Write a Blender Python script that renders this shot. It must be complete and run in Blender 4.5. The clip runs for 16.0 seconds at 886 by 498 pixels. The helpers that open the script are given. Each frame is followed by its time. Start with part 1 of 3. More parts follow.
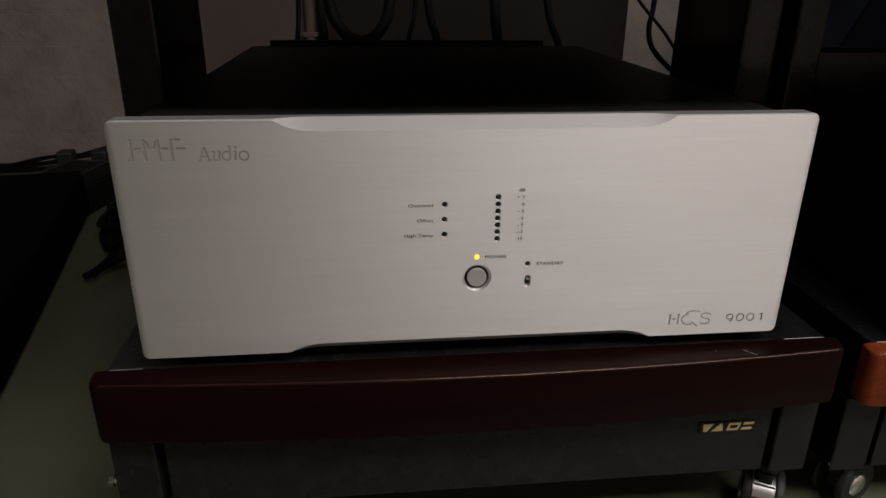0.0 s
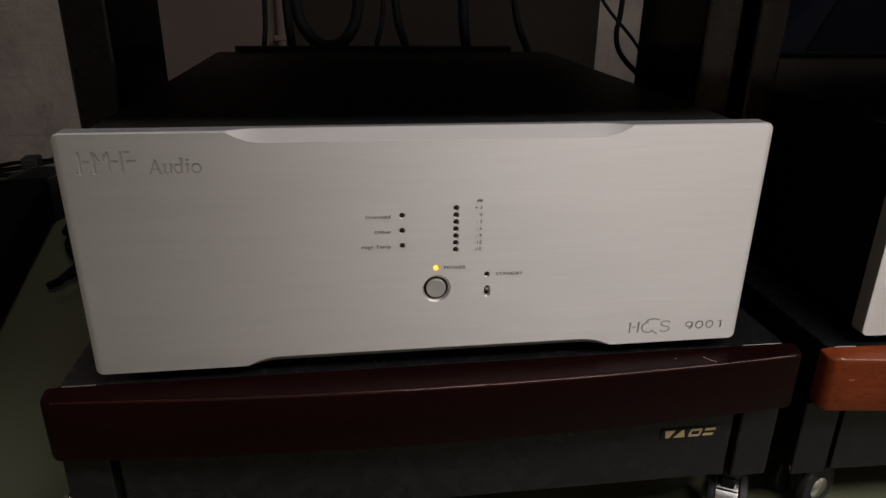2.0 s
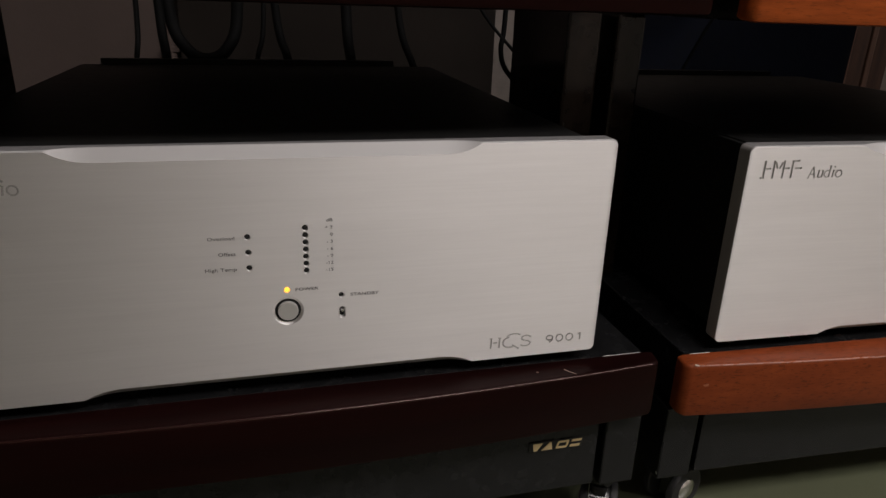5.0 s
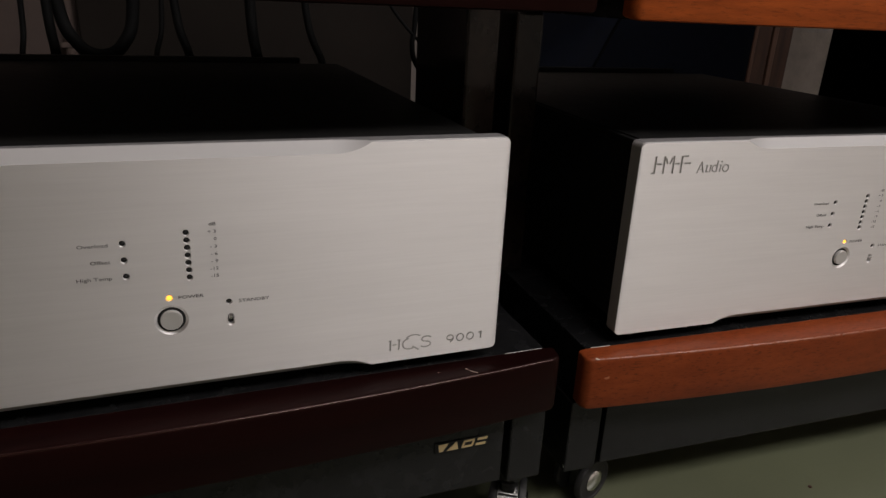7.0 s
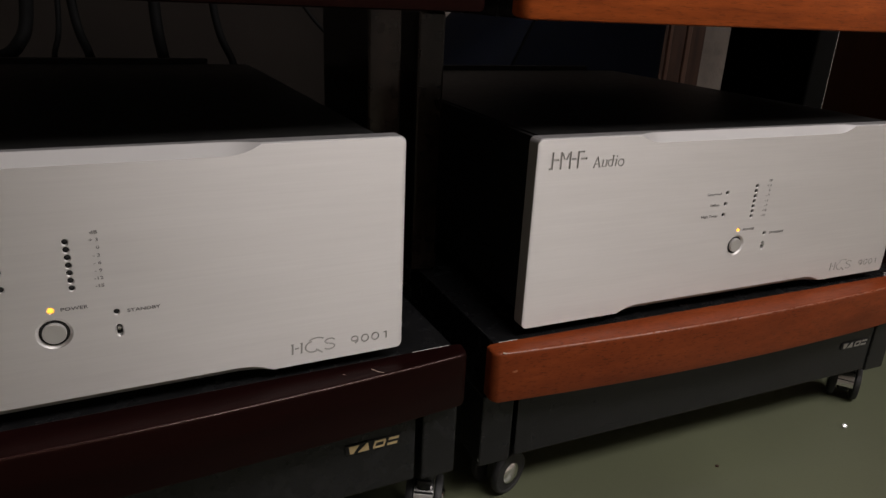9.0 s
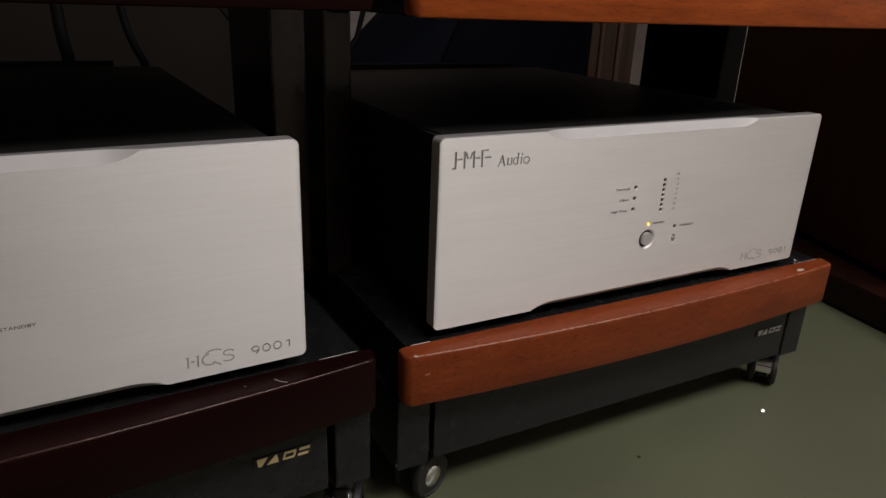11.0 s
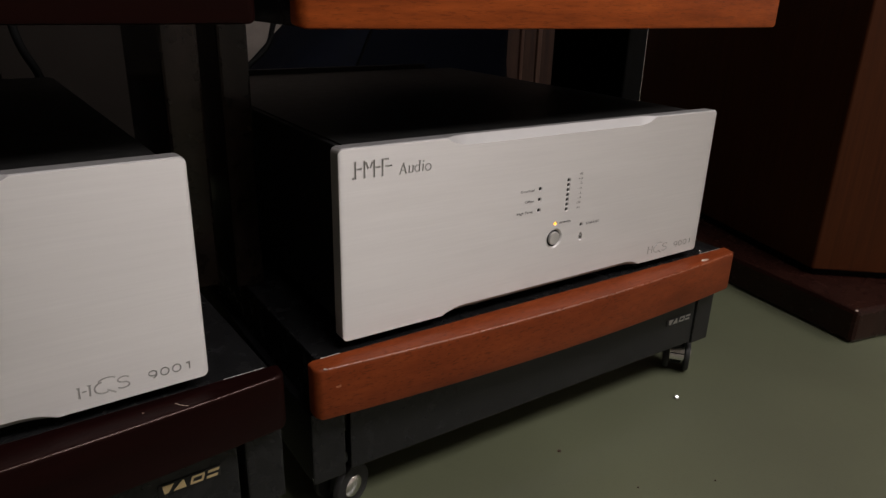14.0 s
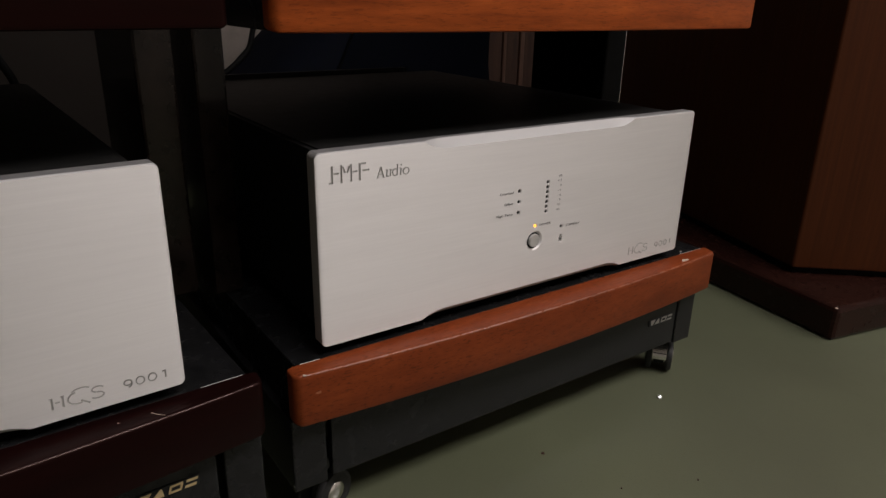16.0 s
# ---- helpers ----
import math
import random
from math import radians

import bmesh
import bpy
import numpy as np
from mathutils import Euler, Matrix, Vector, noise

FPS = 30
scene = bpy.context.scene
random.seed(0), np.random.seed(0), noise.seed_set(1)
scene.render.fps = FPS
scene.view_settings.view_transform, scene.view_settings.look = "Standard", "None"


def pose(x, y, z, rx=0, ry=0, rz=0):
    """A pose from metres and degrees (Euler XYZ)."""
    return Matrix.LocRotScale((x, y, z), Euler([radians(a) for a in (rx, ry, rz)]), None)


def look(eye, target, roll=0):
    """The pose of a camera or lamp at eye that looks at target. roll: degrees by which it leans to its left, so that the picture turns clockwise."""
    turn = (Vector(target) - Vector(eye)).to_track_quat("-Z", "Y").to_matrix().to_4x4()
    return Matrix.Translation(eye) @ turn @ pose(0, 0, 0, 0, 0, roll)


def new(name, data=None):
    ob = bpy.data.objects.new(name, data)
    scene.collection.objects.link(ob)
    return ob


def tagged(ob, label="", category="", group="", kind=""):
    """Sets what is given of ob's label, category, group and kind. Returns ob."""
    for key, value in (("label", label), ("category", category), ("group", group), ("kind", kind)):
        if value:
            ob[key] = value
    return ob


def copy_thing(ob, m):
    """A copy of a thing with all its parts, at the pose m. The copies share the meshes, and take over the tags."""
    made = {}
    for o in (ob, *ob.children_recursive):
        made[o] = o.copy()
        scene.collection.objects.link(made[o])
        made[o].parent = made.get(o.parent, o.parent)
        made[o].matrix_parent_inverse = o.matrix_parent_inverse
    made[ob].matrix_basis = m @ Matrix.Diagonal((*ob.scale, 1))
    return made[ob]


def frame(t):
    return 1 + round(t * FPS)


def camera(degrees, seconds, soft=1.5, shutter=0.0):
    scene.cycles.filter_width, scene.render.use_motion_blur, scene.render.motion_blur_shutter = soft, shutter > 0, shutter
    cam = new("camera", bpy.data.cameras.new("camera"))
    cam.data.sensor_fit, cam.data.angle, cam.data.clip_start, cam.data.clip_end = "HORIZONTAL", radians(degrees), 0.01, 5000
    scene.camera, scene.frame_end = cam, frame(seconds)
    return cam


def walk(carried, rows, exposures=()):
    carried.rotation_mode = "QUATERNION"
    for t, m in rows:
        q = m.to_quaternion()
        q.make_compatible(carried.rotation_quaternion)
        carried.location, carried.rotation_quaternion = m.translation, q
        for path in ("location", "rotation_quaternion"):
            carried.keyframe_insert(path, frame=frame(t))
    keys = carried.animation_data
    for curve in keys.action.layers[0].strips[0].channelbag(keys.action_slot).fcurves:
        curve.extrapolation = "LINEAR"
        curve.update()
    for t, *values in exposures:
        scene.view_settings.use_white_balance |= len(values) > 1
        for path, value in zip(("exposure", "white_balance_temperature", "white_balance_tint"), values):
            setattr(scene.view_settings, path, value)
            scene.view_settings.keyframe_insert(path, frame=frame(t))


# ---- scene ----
random.seed(11)
cam = camera(66.2, 16.0, soft=1.4, shutter=0.2)
FLOOR = 0.21
# seconds, eye, yaw, pitch, roll
PATH = [
    (0, -0.0740, -0.4439, 0.2566, -6.355, -21.771, 0.601),
    (0.5, -0.0727, -0.4424, 0.2549, -6.717, -21.596, 0.670),
    (1, -0.0696, -0.4410, 0.2553, -7.070, -21.528, 0.683),
    (1.5, -0.0643, -0.4405, 0.2583, -7.655, -21.512, 0.761),
    (2, -0.0581, -0.4409, 0.2622, -8.137, -21.639, 0.794),
    (2.5, -0.0513, -0.4419, 0.2624, -9.009, -21.327, 1.002),
    (3, -0.0443, -0.4431, 0.2631, -9.998, -20.988, 1.121),
    (3.5, -0.0356, -0.4427, 0.2644, -11.276, -20.829, 1.282),
    (4, -0.0271, -0.4420, 0.2654, -12.466, -20.633, 1.515),
    (6.5, 0.0136, -0.4380, 0.2636, -19.824, -20.457, 2.619),
    (7, 0.0196, -0.4395, 0.2649, -21.259, -20.450, 2.728),
    (7.5, 0.0256, -0.4421, 0.2659, -22.926, -20.399, 2.846),
    (8, 0.0319, -0.4453, 0.2662, -24.242, -20.364, 2.877),
    (8.5, 0.0399, -0.4483, 0.2662, -25.656, -20.306, 2.812),
    (9, 0.0477, -0.4513, 0.2668, -26.569, -20.325, 2.695),
    (11.5, 0.0957, -0.4620, 0.2703, -31.982, -20.455, 2.256),
    (12, 0.1019, -0.4627, 0.2726, -33.121, -20.612, 2.225),
    (12.5, 0.1062, -0.4640, 0.2753, -33.896, -20.678, 2.155),
    (13, 0.1097, -0.4669, 0.2772, -34.923, -20.710, 2.033),
    (13.5, 0.1128, -0.4697, 0.2780, -35.660, -20.608, 1.764),
    (14, 0.1147, -0.4724, 0.2794, -36.157, -20.528, 1.619),
    (14.5, 0.1157, -0.4736, 0.2805, -36.533, -20.408, 1.449),
    (15, 0.1178, -0.4742, 0.2808, -36.815, -20.359, 1.303),
    (15.5, 0.1199, -0.4746, 0.2803, -37.120, -20.334, 1.239),
    (16, 0.1219, -0.4751, 0.2798, -37.277, -20.284, 1.282),
]
walk(cam, [(t, look((x, y, z + FLOOR), (x - 2 * math.sin(radians(yaw)) * math.cos(radians(pitch)),
                    y + 2 * math.cos(radians(yaw)) * math.cos(radians(pitch)), z + FLOOR + 2 * math.sin(radians(pitch))), roll))
           for t, x, y, z, yaw, pitch, roll in PATH], [(0.0, 0.0), (16.0, 0.0)])

# ---------------------------------------------------------------- light
world = bpy.data.worlds.new("room_world")
scene.world = world
world.use_nodes = True
world.node_tree.nodes["Background"].inputs[0].default_value = (1.0, 0.86, 0.72, 1)
world.node_tree.nodes["Background"].inputs[1].default_value = 0.02


def area(name, eye, target, sx, sy, watts, colour):
    data = bpy.data.lights.new(name, "AREA")
    data.shape, data.size, data.size_y, data.energy, data.color = "RECTANGLE", sx, sy, watts, colour
    ob = new(name, data)
    ob.matrix_world = look(eye, target)
    return ob


LAMPS_AT = ((0.78, -1.5, 32), (2.25, -1.5, 25.5))
for lx, ly, watts in LAMPS_AT:
    area("ceiling_lamp_light", (lx, ly, 2.345), (lx, ly, 0), 1.3, 0.7, watts, (1.0, 0.944, 0.945))

# ---------------------------------------------------------------- materials


class Mat:
    def __init__(self, name, base, rough=0.5, metal=0.0, coat=0.0, spec=0.5):
        self.m = bpy.data.materials.new(name)
        self.m.use_nodes = True
        self.t = self.m.node_tree
        self.b = self.t.nodes["Principled BSDF"]
        self.b.inputs["Base Color"].default_value = (*base, 1)
        self.b.inputs["Roughness"].default_value = rough
        self.b.inputs["Metallic"].default_value = metal
        self.b.inputs["Coat Weight"].default_value = coat
        self.b.inputs["Specular IOR Level"].default_value = spec

    def node(self, kind, **values):
        n = self.t.nodes.new(kind)
        for k, v in values.items():
            n.inputs[k].default_value = v
        return n

    def link(self, a, b):
        self.t.links.new(a, b)

    def coords(self, scale=(1, 1, 1), turn=(0, 0, 0), kind="Object"):
        c = self.node("ShaderNodeTexCoord")
        m = self.node("ShaderNodeMapping")
        m.inputs["Scale"].default_value = scale
        m.inputs["Rotation"].default_value = turn
        self.link(c.outputs[kind], m.inputs["Vector"])
        return m.outputs["Vector"]

    def noise(self, scale, detail=4.0, rough=0.55, vec=None):
        n = self.node("ShaderNodeTexNoise", Scale=scale, Detail=detail, Roughness=rough)
        if vec is None:
            vec = self.coords()
        self.link(vec, n.inputs["Vector"])
        return n.outputs["Fac"]

    def ramp(self, fac, *stops):
        r = self.node("ShaderNodeValToRGB")
        while len(r.color_ramp.elements) < len(stops):
            r.color_ramp.elements.new(0.5)
        for e, (p, c) in zip(r.color_ramp.elements, stops):
            e.position, e.color = p, (*c, 1) if len(c) == 3 else c
        self.link(fac, r.inputs["Fac"])
        return r.outputs["Color"]

    def mix(self, fac, a, b, blend="MIX"):
        n = self.node("ShaderNodeMix")
        n.data_type, n.blend_type = "RGBA", blend
        for k, v in (("Factor", fac), ("A", a), ("B", b)):
            i = {"Factor": 0, "A": 6, "B": 7}[k]
            if hasattr(v, "is_output"):
                self.link(v, n.inputs[i])
            else:
                n.inputs[i].default_value = v if k == "Factor" else (*v, 1)
        return n.outputs[2]

    def span(self, fac, lo, hi):
        n = self.node("ShaderNodeMapRange")
        n.inputs["To Min"].default_value, n.inputs["To Max"].default_value = lo, hi
        self.link(fac, n.inputs["Value"])
        return n.outputs["Result"]

    def base(self, out):
        self.link(out, self.b.inputs["Base Color"])
        return self

    def rough(self, out):
        self.link(out, self.b.inputs["Roughness"])
        return self

    def bump(self, fac, strength, distance):
        n = self.node("ShaderNodeBump")
        n.inputs["Strength"].default_value, n.inputs["Distance"].default_value = strength, distance
        self.link(fac, n.inputs["Height"])
        self.link(n.outputs["Normal"], self.b.inputs["Normal"])
        return self


def brushed():
    k = Mat("brushed_aluminium", (0.78, 0.76, 0.75), 0.5, 1.0)
    grain = k.noise(1.0, 3.0, 0.6, k.coords((9, 1100, 1100)))
    broad = k.noise(1.0, 3.0, 0.6, k.coords((6, 45, 70)))
    streak = k.noise(1.0, 3.0, 0.6, k.coords((13, 380, 380)))
    col = k.ramp(k.mix(0.35, k.mix(0.6, grain, broad), streak), (0.32, (0.775, 0.756, 0.752)), (0.68, (0.842, 0.822, 0.817)))
    k.base(col).rough(k.span(k.mix(0.5, grain, broad), 0.56, 0.66)).bump(grain, 0.03, 0.0004)
    k.b.inputs["Anisotropic"].default_value = 0.65
    t = k.node("ShaderNodeTangent")
    t.direction_type, t.uv_map = "UV_MAP", "brushing"
    k.link(t.outputs["Tangent"], k.b.inputs["Tangent"])
    return k.m


def satin_black(name, base=(0.012, 0.012, 0.013), lo=0.3, hi=0.5, spec=0.4):
    k = Mat(name, base, 0.4)
    n = k.noise(60, 5)
    fine = k.noise(900, 2)
    k.base(k.ramp(n, (0.3, tuple(0.8 * c for c in base)), (0.75, tuple(1.5 * c for c in base))))
    k.rough(k.span(n, lo, hi)).bump(fine, 0.08, 0.0004)
    k.b.inputs["Specular IOR Level"].default_value = spec
    return k.m


def veneer(name, dark, mid, light, along=(1, 1, 1), rough=0.28, coat=0.25, pores=0.5, spec=0.5, flecks=None, tint=(1, 1, 1)):
    """Wood with its grain along the axis whose scale is smallest."""
    k = Mat(name, mid, rough, 0, coat, spec)
    k.b.inputs["Coat Roughness"].default_value = 0.1
    k.b.inputs["Specular Tint"].default_value = (*tint, 1)
    v = k.coords(along)
    short = k.coords(flecks or along)
    wide = k.noise(9, 4, 0.6, v)
    fine = k.noise(70, 6, 0.7, short)
    pore = k.noise(260, 3, 0.6, short)
    c = k.ramp(wide, (0.3, dark), (0.5, mid), (0.72, light))
    c = k.mix(k.ramp(fine, (0.36, (0, 0, 0)), (0.68, (0.55, 0.55, 0.55))), c, dark)
    p = k.ramp(pore, (0.36, (1, 1, 1)), (0.44, (0, 0, 0)))
    c = k.mix(k.mix(pores, (0, 0, 0), p), c, tuple(0.35 * x for x in dark))
    k.base(c).rough(k.span(fine, rough - 0.06, rough + 0.1)).bump(fine, 0.06, 0.0008)
    return k.m


ALU = brushed()
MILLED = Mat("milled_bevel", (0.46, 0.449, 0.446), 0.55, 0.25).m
# engraved strokes in darker metal, the grooves' shade put into the colour
GROOVE_SHADE = Mat("groove_shade_metal", (0.56, 0.545, 0.535), 0.6, 0.88).m
# top and side edges of the plate greyed by facing, shading in the colour
TOP_SHADE = Mat("plate_top_shade", (0.27, 0.265, 0.265), 0.5, 0.25).m
SIDE_SHADE = Mat("plate_side_shade", (0.39, 0.373, 0.363), 0.5, 0.1).m
SATIN = Mat("satin_button_metal", (0.68, 0.665, 0.655), 0.46, 0.6).m
GLINT_METAL = Mat("glint_metal", (0.5, 0.485, 0.47), 0.38, 0.85).m
BLACK = satin_black("black_steel", (0.0105, 0.0105, 0.0112), 0.2, 0.3, 0.36)
CHASSIS = satin_black("black_chassis_paint", (0.0125, 0.0123, 0.012), 0.42, 0.58, 0.2)
BOARD = satin_black("black_board_lacquer", (0.009, 0.009, 0.0095), 0.25, 0.29)
POST = satin_black("dark_bronze_steel", (0.0115, 0.0078, 0.006), 0.1, 0.18, 0.3)
POST_DIM = satin_black("dimmed_post_steel", (0.0032, 0.0032, 0.0032), 0.4, 0.55, 0.05)
INKY = satin_black("blue_black_fabric", (0.0012, 0.0017, 0.004), 0.75, 0.9, 0.06)
BAG = Mat("black_bag_cloth", (0.0018, 0.0018, 0.0022), 0.9, 0, 0, 0.05).m
RECESS_SHADE = Mat("recess_shade_black", (0.004, 0.004, 0.004), 0.85, 0, 0, 0.15).m
RUBBER = Mat("black_rubber", (0.012, 0.012, 0.012), 0.6).m
HOLE = Mat("hole_black", (0.004, 0.004, 0.004), 0.7).m
INK = Mat("printed_ink", (0.1, 0.096, 0.1), 0.6).m
FLOOR_GLINT = Mat("floor_glint_metal", (0.9, 0.9, 0.88), 0.28, 1.0).m
CHROME = Mat("chrome", (0.8, 0.79, 0.78), 0.12, 1.0).m
LINE_METAL = Mat("bright_line_metal", (0.52, 0.51, 0.5), 0.24, 1.0).m
SILVER = Mat("dull_silver_badge", (0.55, 0.53, 0.5), 0.4, 0.8).m
GOLD = Mat("gold_badge", (0.78, 0.6, 0.33), 0.32, 0.45).m
CABLE = satin_black("cable_sheath", (0.004, 0.004, 0.004), 0.6, 0.8, 0.1)
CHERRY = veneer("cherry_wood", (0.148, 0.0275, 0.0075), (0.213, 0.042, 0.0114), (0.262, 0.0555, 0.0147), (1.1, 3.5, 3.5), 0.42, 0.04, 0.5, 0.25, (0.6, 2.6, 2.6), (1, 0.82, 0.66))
# upper board's cherry: more orange, and brightened in colour for stronger light there
CHERRY_LIT = veneer("orange_lit_cherry_wood", (0.17, 0.03, 0.0055), (0.40, 0.08, 0.0145), (0.5, 0.11, 0.02), (0.5, 4, 4), 0.36, 0.08, 0.35, 0.3, (0.35, 3, 3), (1, 0.82, 0.66))
MAHOGANY = veneer("dark_mahogany", (0.0052, 0.0013, 0.0013), (0.0088, 0.0018, 0.0017), (0.012, 0.0025, 0.0023), (0.35, 6, 6), 0.4, 0.0, 0.25, 0.13, None, (1, 0.6, 0.55))
WALNUT = veneer("speaker_veneer", (0.04, 0.0108, 0.003), (0.055, 0.0146, 0.0038), (0.069, 0.019, 0.0048), (17, 17, 0.4), 0.45, 0.0, 0.15, 0.15)
PLINTH = veneer("plinth_wood", (0.014, 0.0048, 0.0036), (0.02, 0.007, 0.005), (0.025, 0.0086, 0.006), (1, 1, 1), 0.24, 0.0, 0.0, 0.2)
SLAT = veneer("brown_slat_wood", (0.038, 0.014, 0.009), (0.062, 0.025, 0.015), (0.085, 0.035, 0.022), (5, 5, 0.4), 0.5, 0.0, 0.4)


EDGE_LIGHT = veneer("slat_edge_highlight", (0.1, 0.046, 0.031), (0.145, 0.076, 0.054), (0.18, 0.098, 0.068), (5, 5, 0.4), 0.45, 0.0, 0.3)


def glow(name, colour, strength):
    k = Mat(name, colour, 0.3)
    k.b.inputs["Emission Color"].default_value = (*colour, 1)
    k.b.inputs["Emission Strength"].default_value = strength
    return k.m


AMBER = glow("amber_led", (1.0, 0.47, 0.05), 1.8)
LAMP = glow("lamp_diffuser", (1.0, 0.9, 0.82), 3.0)


def painted_brick(name):
    """Rough bricks under many coats of paint: soft lumps, drips and grey stains."""
    k = Mat(name, (0.4, 0.36, 0.33), 0.75)
    v = k.coords(kind="Object")
    info = k.node("ShaderNodeObjectInfo")
    shift = k.node("ShaderNodeVectorMath")
    shift.operation = "ADD"
    k.link(v, shift.inputs[0])
    k.link(info.outputs["Location"], shift.inputs[1])
    here = shift.outputs[0]
    n = k.noise(7, 5, 0.6, here)
    lumps = k.noise(26, 4, 0.6, here)
    f = k.noise(140, 3, 0.6, here)
    c = k.ramp(n, (0.28, (0.18, 0.155, 0.14)), (0.55, (0.26, 0.223, 0.2)), (0.8, (0.315, 0.274, 0.247)))
    c = k.mix(k.ramp(lumps, (0.62, (0, 0, 0)), (0.8, (0.45, 0.45, 0.45))), c, (0.115, 0.103, 0.096))
    k.base(c).bump(k.mix(0.07, k.mix(0.5, lumps, n), f), 0.8, 0.014)
    k.b.inputs["Specular IOR Level"].default_value = 0.2
    return k.m


def plaster(name, lo, hi):
    k = Mat(name, hi, 0.8, spec=0.15)
    n = k.noise(3, 6)
    f = k.noise(80, 4)
    k.base(k.ramp(n, (0.3, lo), (0.7, hi))).bump(f, 0.2, 0.002)
    return k.m


def lino():
    k = Mat("green_grey_floor_paint", (0.2, 0.21, 0.16), 0.3)
    v = k.coords()
    n = k.noise(2.2, 5, 0.6, v)
    s = k.noise(35, 5, 0.7, v)
    d = k.noise(420, 2, 0.5, v)
    c = k.ramp(n, (0.3, (0.089, 0.096, 0.058)), (0.7, (0.124, 0.135, 0.082)))
    c = k.mix(k.ramp(s, (0.6, (0, 0, 0)), (0.85, (0.3, 0.3, 0.3))), c, (0.08, 0.08, 0.055))
    w = k.noise(0.9, 3, 0.5, v)
    c = k.mix(k.ramp(w, (0.42, (0, 0, 0)), (0.62, (0.25, 0.25, 0.25))), c, (0.098, 0.094, 0.078))
    c = k.mix(k.ramp(d, (0.62, (0, 0, 0)), (0.75, (0.35, 0.35, 0.35))), c, (0.05, 0.05, 0.038))
    k.base(c).rough(k.span(s, 0.24, 0.42)).bump(k.mix(0.6, s, d), 0.07, 0.002)
    return k.m


BRICK = painted_brick("painted_brick")
MORTAR = painted_brick("painted_mortar")
DIM = plaster("dim_wall_paint", (0.4, 0.365, 0.335), (0.48, 0.44, 0.4))
CEIL = plaster("ceiling_paint", (0.6, 0.57, 0.54), (0.68, 0.65, 0.61))
LINO = lino()
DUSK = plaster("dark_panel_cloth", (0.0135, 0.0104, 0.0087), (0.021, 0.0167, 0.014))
HARDBOARD = plaster("brown_hardboard", (0.098, 0.074, 0.066), (0.124, 0.094, 0.085))
PIPE = plaster("dull_pipe_paint", (0.1, 0.074, 0.066), (0.135, 0.102, 0.09))
RIM = satin_black("worn_grey_rim", (0.013, 0.013, 0.011), 0.45, 0.6, 0.3)
NAVY = satin_black("navy_fabric", (0.0016, 0.0026, 0.0066), 0.7, 0.9, 0.12)
GREY = satin_black("dark_grey_plastic", (0.006, 0.006, 0.0058), 0.5, 0.65, 0.25)

# ---------------------------------------------------------------- mesh helpers


def mesh_of(name, bm, material, smooth=False):
    bmesh.ops.recalc_face_normals(bm, faces=bm.faces)
    me = bpy.data.meshes.new(name)
    bm.to_mesh(me)
    bm.free()
    me.materials.append(material)
    if smooth:
        me.shade_smooth()
        me.set_sharp_from_angle(angle=radians(38))
    return me


def part(name, bm, material, parent=None, label="", smooth=False, at=None):
    ob = new(name, mesh_of(name, bm, material, smooth))
    if parent is not None:
        ob.parent = parent
    if at is not None:
        ob.matrix_basis = at
    return tagged(ob, label)


def thing(name, label, category, m, group="", kind=""):
    ob = new(name)
    ob.matrix_basis = m
    ob.empty_display_size = 0.05
    return tagged(ob, label, category, group, kind)


def box(x0, x1, y0, y1, z0, z1, bevel=0.0, segments=2):
    bm = bmesh.new()
    bmesh.ops.create_cube(bm, size=1)
    bmesh.ops.scale(bm, vec=(x1 - x0, y1 - y0, z1 - z0), verts=bm.verts)
    bmesh.ops.translate(bm, vec=((x0 + x1) / 2, (y0 + y1) / 2, (z0 + z1) / 2), verts=bm.verts)
    if bevel:
        bmesh.ops.bevel(bm, geom=list(bm.edges), offset=bevel, segments=segments, profile=0.5, affect="EDGES")
    return bm


def lathe(profile, segments=28, axis="z", at=(0, 0, 0)):
    """Turns (radius, height) round an axis; y points the heights towards the front."""
    bm = bmesh.new()
    rings = []
    for r, h in profile:
        ring = []
        for i in range(segments):
            a = 2 * math.pi * i / segments
            c, s = max(r, 1e-5) * math.cos(a), max(r, 1e-5) * math.sin(a)
            p = {"z": (c, s, h), "y": (c, -h, s), "x": (h, c, s)}[axis]
            ring.append(bm.verts.new(Vector(p) + Vector(at)))
        rings.append(ring)
    for a, b in zip(rings, rings[1:]):
        for i in range(segments):
            bm.faces.new((a[i], a[(i + 1) % segments], b[(i + 1) % segments], b[i]))
    bm.faces.new(rings[0][::-1])
    bm.faces.new(rings[-1])
    return bm


def loft(loops, caps=True):
    bm = bmesh.new()
    rows = [[bm.verts.new(p) for p in loop] for loop in loops]
    n = len(rows[0])
    for a, b in zip(rows, rows[1:]):
        for i in range(n):
            bm.faces.new((a[i], a[(i + 1) % n], b[(i + 1) % n], b[i]))
    if caps:
        bm.faces.new(rows[0][::-1])
        bm.faces.new(rows[-1])
    return bm


def prism(outline, z0, z1, bevel=0.0):
    bm = loft([[(x, y, z0) for x, y in outline], [(x, y, z1) for x, y in outline]])
    if bevel:
        bmesh.ops.bevel(bm, geom=list(bm.edges), offset=bevel, segments=2, profile=0.5, affect="EDGES")
    return bm


